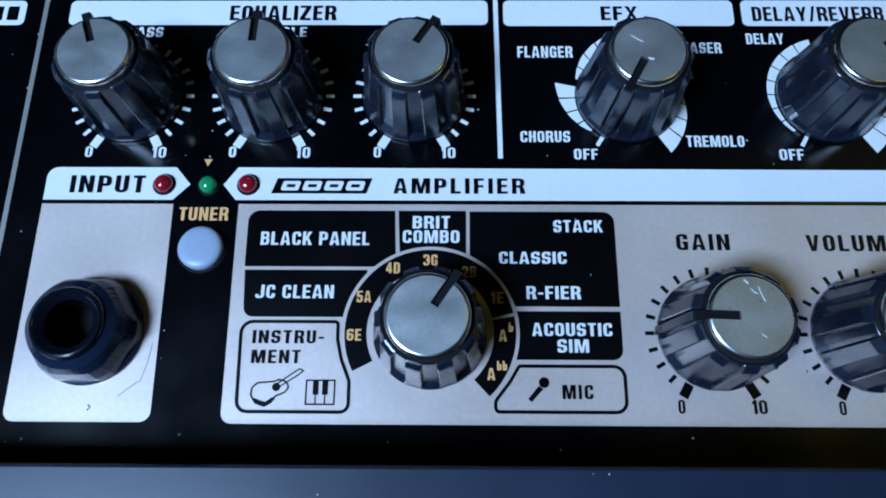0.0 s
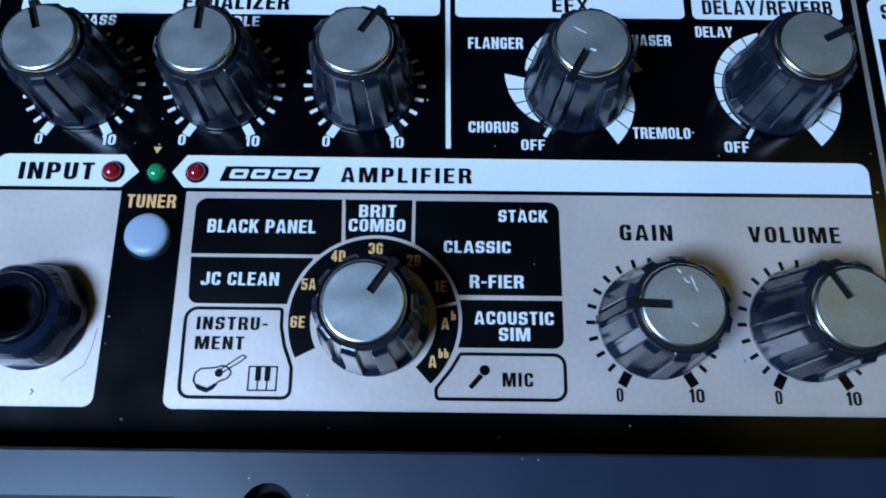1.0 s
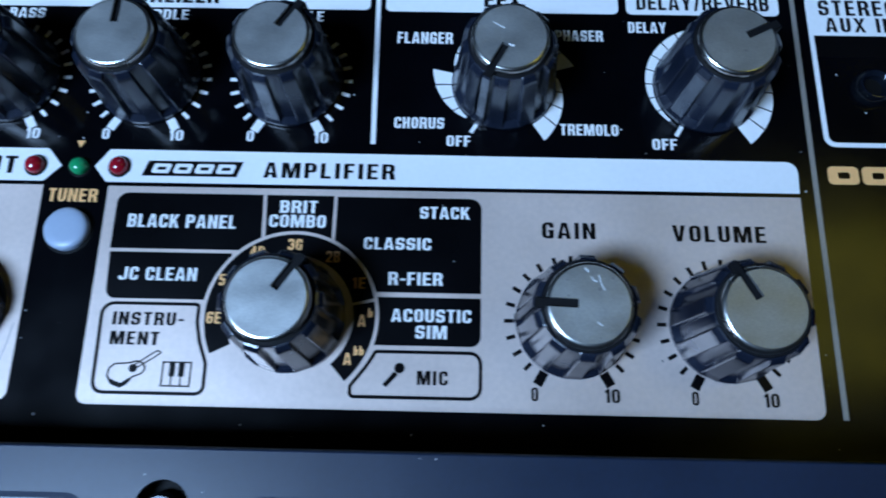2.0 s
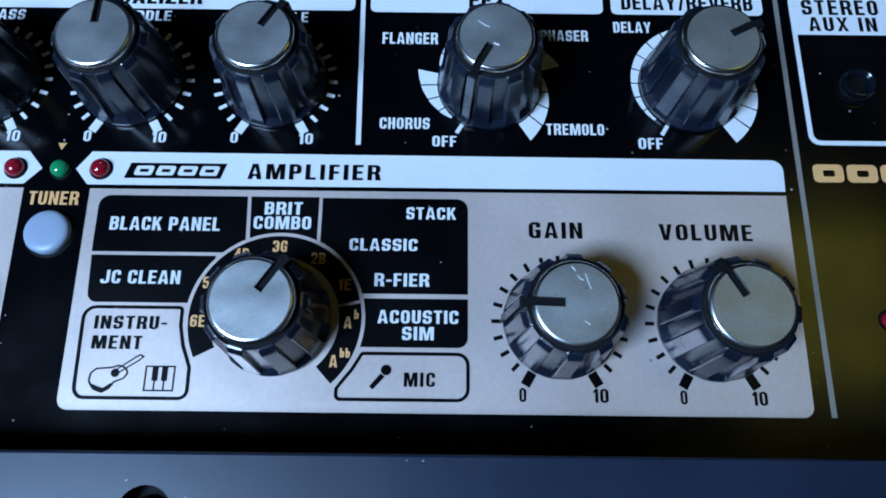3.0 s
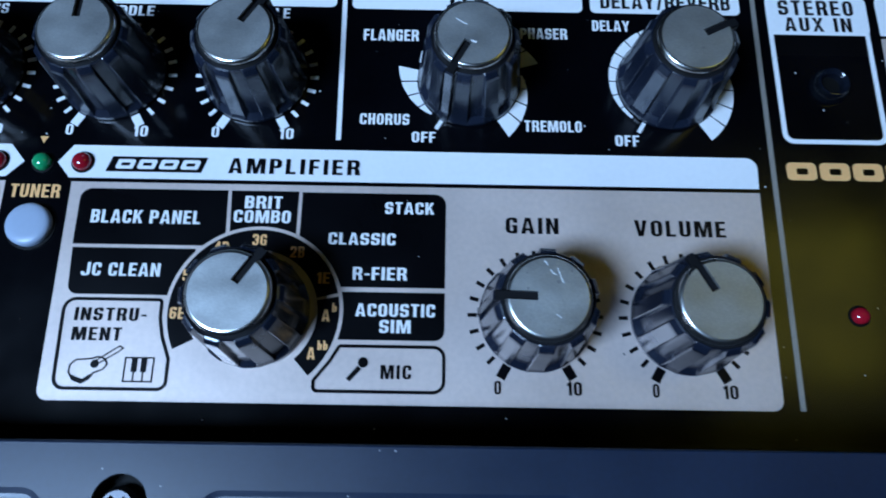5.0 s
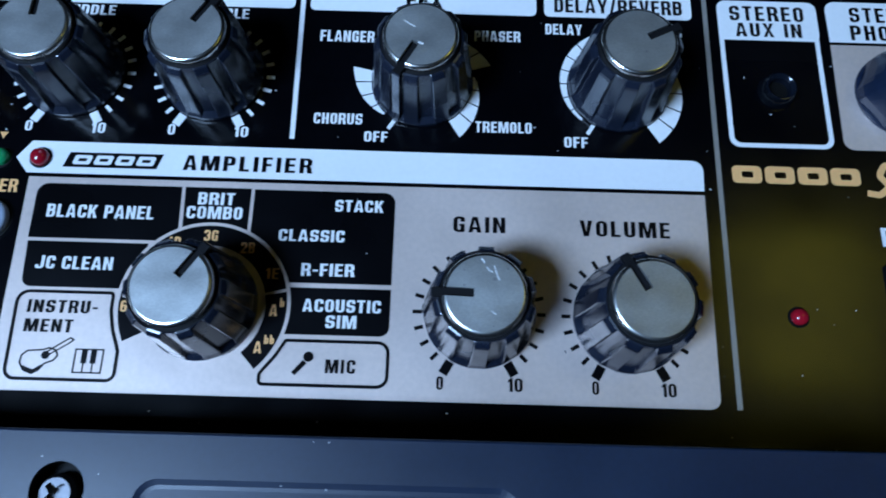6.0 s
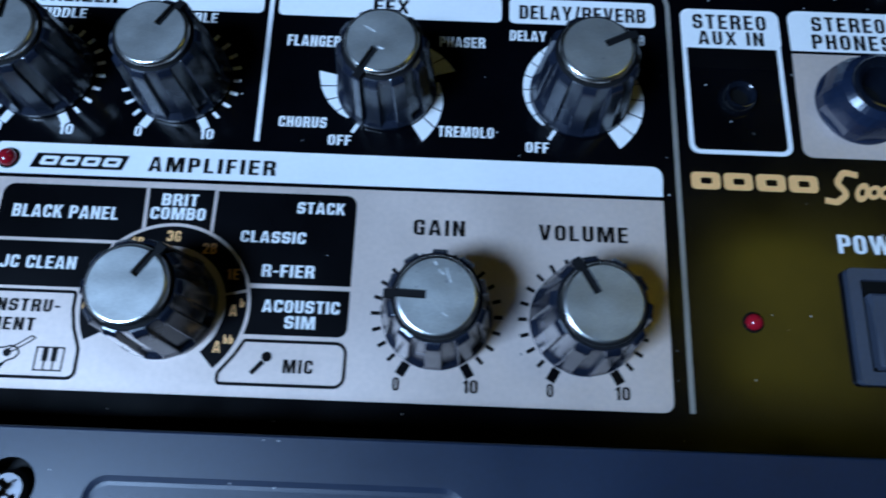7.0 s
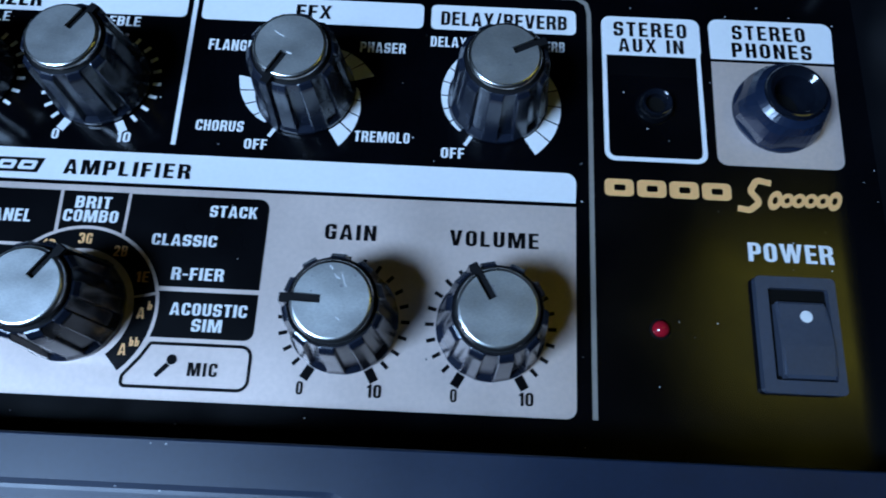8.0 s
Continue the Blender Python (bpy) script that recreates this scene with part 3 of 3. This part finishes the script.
# words
W = ((M_INK, (("AMPLIFIER", -4.3, 16.9, 36.35, 39.0), ("INPUT", -57.0, -44.8, 36.4, 39.4), ("GAIN", 40.5, 48.85, 26.95, 29.6),
              ("VOLUME", 60.9, 75.4, 26.85, 29.5), ("MIC", 21.6, 26.15, 3.95, 6.0), ("INSTRU-", -25.05, -14.2, 12.0, 14.0), ("MENT", -25.0, -17.6, 9.0, 11.0),
              ("EQUALIZER", -34.0, -15.3, 68.9, 71.9), ("EFX", 31.2, 37.6, 68.9, 71.7), ("DELAY/REVERB", 57.6, 80.4, 68.7, 71.6),
              ("0", 38.5, 39.5, 1.95, 3.95), ("10", 49.3, 51.5, 1.95, 3.95), ("0", 62.0, 63.0, 1.85, 3.85), ("10", 72.5, 74.7, 1.8, 3.8))),
     (M_WHITE, (("BLACK PANEL", -25.1, -7.85, 27.6, 29.8), ("JC CLEAN", -25.2, -13.05, 19.0, 21.1), ("BRIT", -1.05, 4.9, 30.4, 32.5), ("COMBO", -2.6, 6.4, 28.0, 30.1),
                ("STACK", 21.3, 29.1, 29.85, 31.85), ("CLASSIC", 12.6, 23.15, 24.65, 26.6), ("R-FIER", 16.7, 25.05, 19.0, 21.05), ("ACOUSTIC", 17.4, 29.55, 13.3, 15.3),
                ("SIM", 21.15, 25.9, 10.8, 12.8), ("FLANGER", 16.4, 25.85, 61.45, 63.65), ("PHASER", 43.4, 51.5, 62.3, 64.4), ("CHORUS", 16.5, 24.7, 45.5, 47.5),
                ("TREMOLO", 43.8, 53.3, 44.7, 46.7), ("OFF", 25.2, 29.1, 42.4, 44.3), ("OFF", 58.75, 62.7, 42.35, 44.3), ("DELAY", 55.95, 62.4, 64.1, 66.2),
                ("REVERB", 72.6, 80.0, 64.0, 66.1), ("BASS", -51.6, -45.4, 65.5, 67.5), ("MIDDLE", -29.6, -20.2, 65.5, 67.5), ("TREBLE", -5.4, 3.4, 65.5, 67.5),
                ("POWER", 109.6, 123.4, 26.5, 29.7))),
     (M_GOLD, (("TUNER", -38.6, -30.7, 31.65, 33.9),)))
for mat, rows in W:
    for s, x0, x1, y0, y1 in rows:
        word(s, x0, x1, y0, y1, mat, panel, z=0.13, gap=0.17 if s in ("AMPLIFIER", "GAIN", "VOLUME", "INPUT", "MIC", "INSTRU-", "MENT") else 0.12)
for kx in (-48.95, -25.1, -1.17):
    word("0", kx - 6.55, kx - 5.35, 42.7, 44.6, M_WHITE, panel)
    word("10", kx + 4.6, kx + 6.9, 42.6, 44.5, M_WHITE, panel)
for s, x, y, w in (("6E", -9.65, 13.35, 2.2), ("5A", -8.35, 19.3, 2.2), ("4D", -4.0, 23.9, 2.2), ("3G", 1.84, 25.2, 2.2), ("2B", 7.9, 23.3, 2.2), ("1E", 12.2, 19.2, 2.0),
                   ("A", 12.95, 13.35, 1.2), ("A", 11.1, 7.55, 1.2)):
    word(s, x - w / 2, x + w / 2, y - 0.9, y + 0.9, M_GOLD, panel, z=0.135)
word("b", 13.85, 14.55, 13.9, 15.3, M_GOLD, panel, z=0.135)
word("bb", 12.0, 13.5, 8.1, 9.5, M_GOLD, panel, z=0.135)
part("arrow_mark", slab(bmesh.new(), [[(-35.6, 42.35), (-34.9, 41.1), (-34.2, 42.35)]], 0, 0.05), M_GOLD, panel)

# printed badges: plain shapes only
printed("badge_field", [[(-24.1, 36.35), (-8.65, 36.35), (-7.75, 39.0), (-23.2, 39.0)]], M_INK, panel, 0.05, 0.08)
for i in range(4):
    x = -22.7 + i * 3.5
    outer = fillet([(x, 36.85), (x + 2.9, 36.85), (x + 3.45, 38.5), (x + 0.55, 38.5)], 0.35)
    printed("badge_shape", [outer, fillet([(x + 0.95, 37.4), (x + 2.35, 37.4), (x + 2.55, 37.95), (x + 1.12, 37.95)], 0.1)], M_WHITE, panel, 0.08, 0.11)
for i in range(4):
    x = 86.5 + i * 5.45
    printed("badge_shape", [rect(x, 36.9, x + 4.9, 40.0, 0.8), rect(x + 1.6, 37.9, x + 3.5, 39.0, 0.3)], M_GOLD, panel, 0, 0.05)
swash = fillet([(108.6, 35.7), (110.6, 35.4), (112.5, 36.9), (110.9, 38.9), (112.2, 40.9), (114.6, 40.4)], [0, 0.9, 0.9, 0.9, 0.9, 0], 6)
printed("badge_shape", stroke(swash, 1.1, closed=False), M_GOLD, panel, 0, 0.05)
for i in range(6):
    cx, cy, tall = 115.0 + 2.0 * i, 37.35 + 0.06 * i, 1.75 if i in (0, 5) else 1.3
    ring_o, ring_i = ([(cx + 1.18 * q * math.cos(a / 24 * 2 * math.pi) + 0.3 * tall * q * math.sin(a / 24 * 2 * math.pi), cy + tall * q * math.sin(a / 24 * 2 * math.pi))
                       for a in range(24)] for q in (1.0, 0.38))
    printed("badge_shape", [ring_o, ring_i], M_GOLD, panel, 0, 0.046 + 0.002 * (i % 2))
for x in (-76.4, -73.6):
    printed("badge_shape", [rect(x, 69.0, x + 2.0, 71.8, 0.2)], M_INK, panel, 0.05, 0.08)

# pictograms: guitar, keys, microphone
body_l = [(-24.6, 4.3), (-23.9, 3.2), (-22.6, 2.75), (-21.6, 3.3), (-20.9, 4.2), (-19.6, 4.7), (-19.0, 5.5), (-19.5, 6.3), (-20.5, 6.6), (-21.3, 6.3), (-22.3, 6.2), (-23.7, 6.1), (-24.5, 5.4)]
body_l = fillet(body_l, 0.5, 3)
printed("guitar_pictogram", stroke(body_l, 0.24), M_INK, panel, 0.05, 0.13)
printed("guitar_pictogram", [fillet([(-24.5, 4.1), (-23.8, 3.0), (-22.5, 2.55), (-21.5, 3.1), (-20.8, 4.0), (-21.4, 4.0), (-22.4, 3.3), (-23.4, 3.6)], 0.2, 3)], M_INK, panel, 0.05, 0.12)
printed("guitar_pictogram", [circle(-20.9, 5.5, 0.62, 20)], M_INK, panel, 0.05, 0.125)
printed("guitar_pictogram", stroke([(-20.8, 5.3), (-17.7, 7.3), (-17.0, 7.9), (-17.5, 8.2), (-18.1, 7.85), (-20.9, 5.9)], 0.2, closed=False), M_INK, panel, 0.05, 0.12)
printed("keys_pictogram", stroke(rect(-16.4, 3.0, -12.2, 6.5), 0.22), M_INK, panel, 0.05, 0.12)
for x in (-15.0, -13.6):
    printed("keys_pictogram", [rect(x - 0.42, 4.4, x + 0.42, 6.5)], M_INK, panel, 0.05, 0.125)
    printed("keys_pictogram", [rect(x - 0.1, 3.0, x + 0.1, 4.45)], M_INK, panel, 0.05, 0.12)
printed("microphone_pictogram", [circle(18.95, 6.35, 0.78, 24)], M_INK, panel, 0.05, 0.12)
printed("microphone_pictogram", [[(16.5, 3.95), (17.05, 3.5), (18.75, 5.35), (18.15, 5.85)]], M_INK, panel, 0.05, 0.12)


# scratches and a mark on the print
M_MARK = material("dirt_mark", (0.10, 0.09, 0.09), 0.7, vary=0.3)
for pts, w in (([(-44.4, 4.0), (-43.0, 5.2), (-41.3, 6.4), (-40.6, 9.0), (-40.2, 12.0)], 0.10), ([(-48.7, 2.8), (-48.3, 2.45), (-48.7, 1.95)], 0.22),
               ([(2.6, 2.9), (2.75, 2.6)], 0.3), ([(58.0, 8.4), (58.2, 8.0)], 0.2)):
    printed("dirt_mark", stroke(pts, w, closed=False), M_MARK, panel, 0.05, 0.055)


# scales round the knobs
def ticks(cx, cy, mat, skip=()):
    for i in range(21):
        a = radians(240 - 15 * i)
        big = i in (0, 20)
        r0, r1, h = (8.75, 10.9, 0.72) if big else (8.95, 10.35, 0.30)
        u, v = Vector((math.cos(a), math.sin(a))), Vector((-math.sin(a), math.cos(a)))
        c = Vector((cx, cy))
        lp = [tuple(c + u * r + v * s) for r, s in ((r0, -h), (r1, -h), (r1, h), (r0, h))]
        printed("tick", [lp], mat, panel, 0.05 if mat is M_INK else 0, 0.09)


def wedge(cx, cy, a0, a1, w0, w1, n):
    """A growing scale of n blocks parted by thin gaps."""
    for i in range(n):
        f0, f1 = i / n, (i + 1) / n
        g = 0.7
        b0, b1 = a0 + (a1 - a0) * f0 - g, a0 + (a1 - a0) * f1 + g
        printed("scale_block", [ring_sector(cx, cy, 8.75, (8.75 + w0 + (w1 - w0) * f0, 8.75 + w0 + (w1 - w0) * f1), b0, b1, 6)], M_WHITE, panel, 0, 0.05)


EFX, DEL = (34.6, YT), (68.2, YT)
for kx in (-48.95, -25.1, -1.17):
    ticks(kx, YT, M_WHITE)
ticks(44.85, YC, M_INK)
ticks(67.95, YC - 0.1, M_INK)
for a0, a1 in ((226, 167), (159, 100), (80, 16), (8, -58)):
    wedge(*EFX, a0, a1, 0.3, 3.5, 4)
wedge(*DEL, 226, 97, 0.4, 2.4, 8)
wedge(*DEL, 83, -58, 0.4, 3.5, 8)
wedge(-84.0, YT, 60, -58, 1.0, 3.5, 7)
for c in (EFX, DEL):
    u, v = Vector((math.cos(radians(239)), math.sin(radians(239)))), Vector((-math.sin(radians(239)), math.cos(radians(239))))
    printed("tick", [[tuple(Vector(c) + u * r + v * s) for r, s in ((8.6, -0.33), (10.6, -0.33), (10.6, 0.33), (8.6, 0.33))]], M_WHITE, panel, 0, 0.05)

# aux and phones fields
printed("title_bar", [rect(86.7, 63.9, 104.5, 72.2, 1.6)], M_WHITE, panel, 0, 0.05)
printed("white_outline", [rect(86.7, 43.4, 104.3, 68.0, 1.8), rect(87.5, 44.2, 103.5, 67.9, 1.2)], M_WHITE, panel, 0, 0.04)
printed("black_box", [rect(87.5, 60.0, 103.5, 64.1)], M_INK, panel, 0.05, 0.07)
printed("title_bar", [fillet([(106.2, 64.2), (128.2, 64.2), (128.6, 72.5), (106.1, 72.5)], [0, 0, 1.8, 1.8])], M_WHITE, panel, 0, 0.05)
printed("champagne_field", [fillet([(105.9, 43.4), (127.6, 43.4), (128.1, 63.6), (106.2, 63.6)], [1.8, 1.8, 0, 0])], M_BEIGE, panel, 0, 0.05)
for s, x0, x1, y0, y1 in (("STEREO", 88.9, 102.1, 68.1, 71.1), ("AUX IN", 89.7, 101.4, 64.85, 67.6), ("STEREO", 110.4, 123.6, 68.4, 71.4), ("PHONES", 110.1, 124.4, 64.7, 67.7)):
    word(s, x0, x1, y0, y1, M_INK, panel, z=0.08, gap=0.18)

# ---------------------------------------------------------------- knobs
RIBS = 10


def grip_body(x, y, turn):
    """Tapered body: flat raised ribs, flutes that end on a sloping ledge over the foot ring, chamfered rib tops."""
    bm = bmesh.new()
    offs = [(-8.8, 0.85), (-7.8, 1), (7.8, 1), (8.8, 0.85), (10.4, 0), (15.0, 0), (21.0, 0), (25.6, 0)]
    angs = [(radians(turn + 360 / RIBS * (i + 0.5) + d), up) for i in range(RIBS) for d, up in offs]
    # rib radius, flute radius, height
    prof = [(8.45, 8.45, 0.15), (8.66, 8.66, 0.35), (8.66, 8.66, 1.0), (8.6, 8.5, 1.15), (8.42, 7.72, 1.9), (8.2, 7.45, 4.0), (7.75, 7.0, 8.0), (7.42, 6.66, 11.4),
            (7.3, 6.6, 11.9), (6.7, 6.5, 12.6), (6.4, 6.38, 12.7)]
    rows = [[bm.verts.new((x + (f + (r - f) * up) * math.cos(t), y + (f + (r - f) * up) * math.sin(t), z)) for t, up in angs] for r, f, z in prof]
    n = len(angs)
    for u, v in zip(rows, rows[1:]):
        for i in range(n):
            bm.faces.new((u[i], u[(i + 1) % n], v[(i + 1) % n], v[i]))
    return bm


def knob(x, y, pointer, label, scuffs=()):
    k = mount(part("knob", grip_body(x, y, pointer), M_KNOB, amp, label))
    a = radians(pointer)
    half = 0.62
    n = 72

    def rim_loop(r):
        q = math.asin(half / r)
        return [(r * math.cos(q + (2 * math.pi - 2 * q) * i / n), r * math.sin(q + (2 * math.pi - 2 * q) * i / n)) for i in range(n + 1)]
    inner = rim_loop(5.3)
    tail = [(1.5, -half), (1.5, half)]
    c, s = math.cos(a), math.sin(a)

    def put(p):
        return [(x + u * c - v * s, y + u * s + v * c) for u, v in p]
    top = slab(bmesh.new(), [put(inner + tail)], 13.5, 13.98)
    part("cap", top, M_CAP, k, "brushed aluminium cap with a slot")
    bm = bmesh.new()
    rows = [[bm.verts.new((p[0], p[1], z)) for p in put(rim_loop(r))] for r, z in ((5.86, 12.2), (5.86, 13.42), (5.83, 13.58), (5.75, 13.73), (5.63, 13.86), (5.48, 13.95), (5.3, 13.985))]
    for u, v in zip(rows, rows[1:]):
        for i in range(n):
            bm.faces.new((u[i], u[i + 1], v[i + 1], v[i]))
    part("cap_rim", bm, M_RIM, k, "bright bevelled metal rim", smooth=True)
    part("cap_groove", slab(bmesh.new(), [circle(x, y, 6.42, 60)], 11.9, 12.4), M_SLOT, k, "black groove round the cap")
    # black slot floor, and the pointer ridge that runs down the side to the foot
    floor_bar = slab(bmesh.new(), [put([(1.35, -half - 0.02), (7.3, -half - 0.02), (7.3, half + 0.02), (1.35, half + 0.02)])], 12.6, 13.3)
    part("pointer", floor_bar, M_SLOT, k, "black pointer line")
    ridge = bmesh.new()
    prof = [(6.0, 13.3), (7.2, 13.25), (7.5, 12.9), (8.5, 2.6), (8.9, 1.0), (8.9, 0.2), (6.0, 0.2)]
    sides = [[ridge.verts.new((*put([(r, h)])[0], z)) for r, z in prof] for h in (-half, half)]
    for i in range(len(prof)):
        j = (i + 1) % len(prof)
        ridge.faces.new((sides[0][i], sides[0][j], sides[1][j], sides[1][i]))
    ridge.faces.new(sides[0]), ridge.faces.new(sides[1])
    part("pointer_ridge", ridge, M_KNOB, k)
    for pts, w in scuffs:
        part("scuff", slab(bmesh.new(), stroke([(x + u, y + v) for u, v in pts], w, closed=False), 13.98, 14.0), M_SCUFF, k, "pale scratch on the cap")
    return k


SCUFF_EFX = [([(-2.6, 2.4), (-1.6, 1.7), (-0.9, 1.35)], 0.14), ([(-0.35, -1.35), (0.15, -1.6), (0.5, -1.65)], 0.32)]
SCUFF_GAIN = [([(-0.6, 4.9), (-0.3, 4.6), (-0.1, 4.3)], 0.2), ([(0.2, 3.7), (0.5, 3.2), (1.0, 3.0)], 0.14), ([(1.2, 3.9), (1.6, 2.6), (1.9, 1.9)], 0.12), ([(0.8, -2.4), (1.5, -2.9)], 0.12)]
for x, y, p, what, scuffs in ((-48.95, YT, 110, "black fluted bass knob with aluminium cap", ()), (-25.1, YT, 88, "black fluted middle knob with dusty aluminium cap", ()),
                              (-1.17, YT, 58, "black fluted treble knob with dusty aluminium cap", ()), (*EFX, 241, "black fluted effects knob turned to off, scratched cap", SCUFF_EFX),
                              (*DEL, 27, "black fluted delay and reverb knob", ()), (*RC, 56, "black fluted amplifier type selector knob", ()),
                              (44.85, YC, 178, "black fluted gain knob with scuffed cap", SCUFF_GAIN), (67.95, YC - 0.1, 120, "black fluted volume knob with aluminium cap", ())):
    knob(x, y, p, what, scuffs)


# ---------------------------------------------------------------- lamps, button, sockets, switch
def led(x, y, r, mat, label):
    base = mount(part("indicator_light", lathe(bmesh.new(), x, y, [(r + 0.35, 0.02), (r + 0.35, 0.16), (r + 0.1, 0.2), (r + 0.05, 0.1), (r - 0.2, 0.1)], 32), M_HOLE, amp, label, smooth=True))
    part("lens", lathe(bmesh.new(), x, y, [(r, 0.05), (r, 0.5)] + [(r * math.cos(t), 0.5 + r * 0.75 * math.sin(t)) for t in (0.3, 0.6, 0.9, 1.2, 1.4, 1.53)], 32), mat, base, smooth=True)


led(-41.65, 37.85, 1.52, M_RED, "red indicator light, unlit")
led(-27.9, 37.85, 1.52, M_RED, "red indicator light, unlit")
led(-34.35, 37.7, 1.45, M_GREEN, "green tuner indicator light")
led(94.6, 14.6, 1.3, M_REDLIT, "small red power indicator light")

well = mount(part("tuner_button", lathe(bmesh.new(), -34.35, 26.9, [(3.95, 0.02), (3.95, 0.15), (3.65, 0.2), (3.6, 0.1), (3.0, 0.1)], 48), M_HOLE, amp, "round pale push button", smooth=True))
part("button_cap", lathe(bmesh.new(), -34.35, 26.9, [(3.5, 0.05), (3.5, 0.9), (3.35, 1.2), (2.9, 1.42), (2.0, 1.5), (1.0, 1.53), (0.2, 1.54)], 48), M_BUTTON, well, smooth=True)


def socket(x, y, turn, label, k=1.0):
    """A quarter-inch jack: washer, hexagonal plastic nut, bushing with its hole."""
    j = mount(part("jack_socket", lathe(bmesh.new(), x, y, [(7.9 * k, 0.05), (7.9 * k, 0.55), (7.7 * k, 0.8), (6.4 * k, 0.85)], 64, lid=False), M_NUT, amp, label, smooth=True))

    nut = bmesh.new()
    hexes = []
    for r, z, round_ in ((7.9, 0.75, 0.0), (7.75, 2.2, 0.0), (7.15, 4.2, 0.3), (6.3, 5.7, 0.85), (5.2, 6.6, 1.0)):
        row = []
        for i in range(48):
            g = 7.5 * i
            d = (g + 30) % 60 - 30
            flat = r * 0.93 / math.cos(radians(d))
            q = k * (min(r, flat) * (1 - round_) + r * round_)
            row.append(nut.verts.new((x + q * math.cos(radians(g + turn)), y + q * math.sin(radians(g + turn)), z)))
        hexes.append(row)
    for u, v in zip(hexes, hexes[1:]):
        for i in range(48):
            nut.faces.new((u[i], u[(i + 1) % 48], v[(i + 1) % 48], v[i]))
    part("nut", nut, M_NUT, j)
    b = bmesh.new()
    rows = [[b.verts.new((px, py, z)) for px, py in circle(x, y, r * k, 56)] for r, z in ((5.15, 6.4), (5.05, 7.0), (4.8, 7.35), (4.5, 7.4), (4.2, 7.2), (3.9, 6.8), (3.5, 6.5), (3.35, 6.3), (3.35, 0.6))]
    for u, v in zip(rows, rows[1:]):
        for i in range(56):
            b.faces.new((u[i], u[(i + 1) % 56], v[(i + 1) % 56], v[i]))
    part("bushing", b, M_JACK, j, smooth=True)
    part("hole", slab(bmesh.new(), [circle(x, y, 3.6 * k, 40)], 0.05, 0.6), M_HOLE, j)


socket(-50.0, 13.8, 30, "black plastic input jack socket with hexagonal nut", 1.05)
socket(117.0, 54.0, 35, "black plastic phones jack socket with hexagonal nut")

aux = mount(part("aux_socket", lathe(bmesh.new(), 95.6, 54.0, [(2.6, 1.85), (2.5, 2.0), (2.38, 2.02), (2.24, 1.93), (2.06, 1.72), (1.9, 1.56), (1.8, 1.45), (1.78, 0.2)], 48, lid=False),
                 M_JACK, amp, "small black stereo socket", smooth=True))
b = bmesh.new()
rows = [[b.verts.new((px, py, z)) for px, py in circle(95.6, 54.0, r, 40)] for r, z in ((3.3, 0.05), (3.2, 0.6), (2.95, 1.4), (2.58, 1.88))]
for u, v in zip(rows, rows[1:]):
    for i in range(40):
        b.faces.new((u[i], u[(i + 1) % 40], v[(i + 1) % 40], v[i]))
part("collar", b, M_AUX, aux, smooth=True)
part("hole", slab(bmesh.new(), [circle(95.6, 54.0, 1.76, 32)], 0.05, 0.3), M_HOLE, aux)


def power_switch():
    x0, x1, y0, y1 = 109.7, 122.4, 5.4, 23.8
    bm = slab(bmesh.new(), [rect(x0, y0, x1, y1, 0.8), rect(x0 + 1.9, y0 + 2.0, x1 - 1.3, y1 - 1.9, 0.4)], 0.02, 1.3)
    sw = mount(part("power_switch", bm, M_ROCKER, amp, "grey rocker power switch with a white dot"))
    part("well", slab(bmesh.new(), [rect(x0 + 1.8, y0 + 1.9, x1 - 1.2, y1 - 1.8)], 0.02, 0.3), M_HOLE, sw)
    rx0, rx1, ry0, ry1 = x0 + 2.7, x1 - 1.75, y0 + 2.25, y1 - 4.1
    b = bmesh.new()
    prof = [(ry0, 0.4), (ry0, 2.2), (ry0 + 0.5, 2.5), (ry0 + 5.0, 2.2), (ry1 - 3.0, 1.75), (ry1 - 0.4, 1.6), (ry1, 1.3), (ry1, 0.4)]
    a, c = ([b.verts.new((x, y, z)) for y, z in prof] for x in (rx0, rx1))
    for i in range(len(prof) - 1):
        b.faces.new((a[i], a[i + 1], c[i + 1], c[i]))
    b.faces.new(a), b.faces.new(c)
    bmesh.ops.bevel(b, geom=[e for e in b.edges if abs(e.verts[0].co.x - e.verts[1].co.x) < 0.01], offset=0.5, segments=3, affect="EDGES")
    part("rocker", b, M_ROCKER, sw)
    part("white_dot", slab(bmesh.new(), [circle(117.0, 17.3, 0.95, 28)], 1.7, 1.84), M_WHITE, sw, "printed white dot")


power_switch()
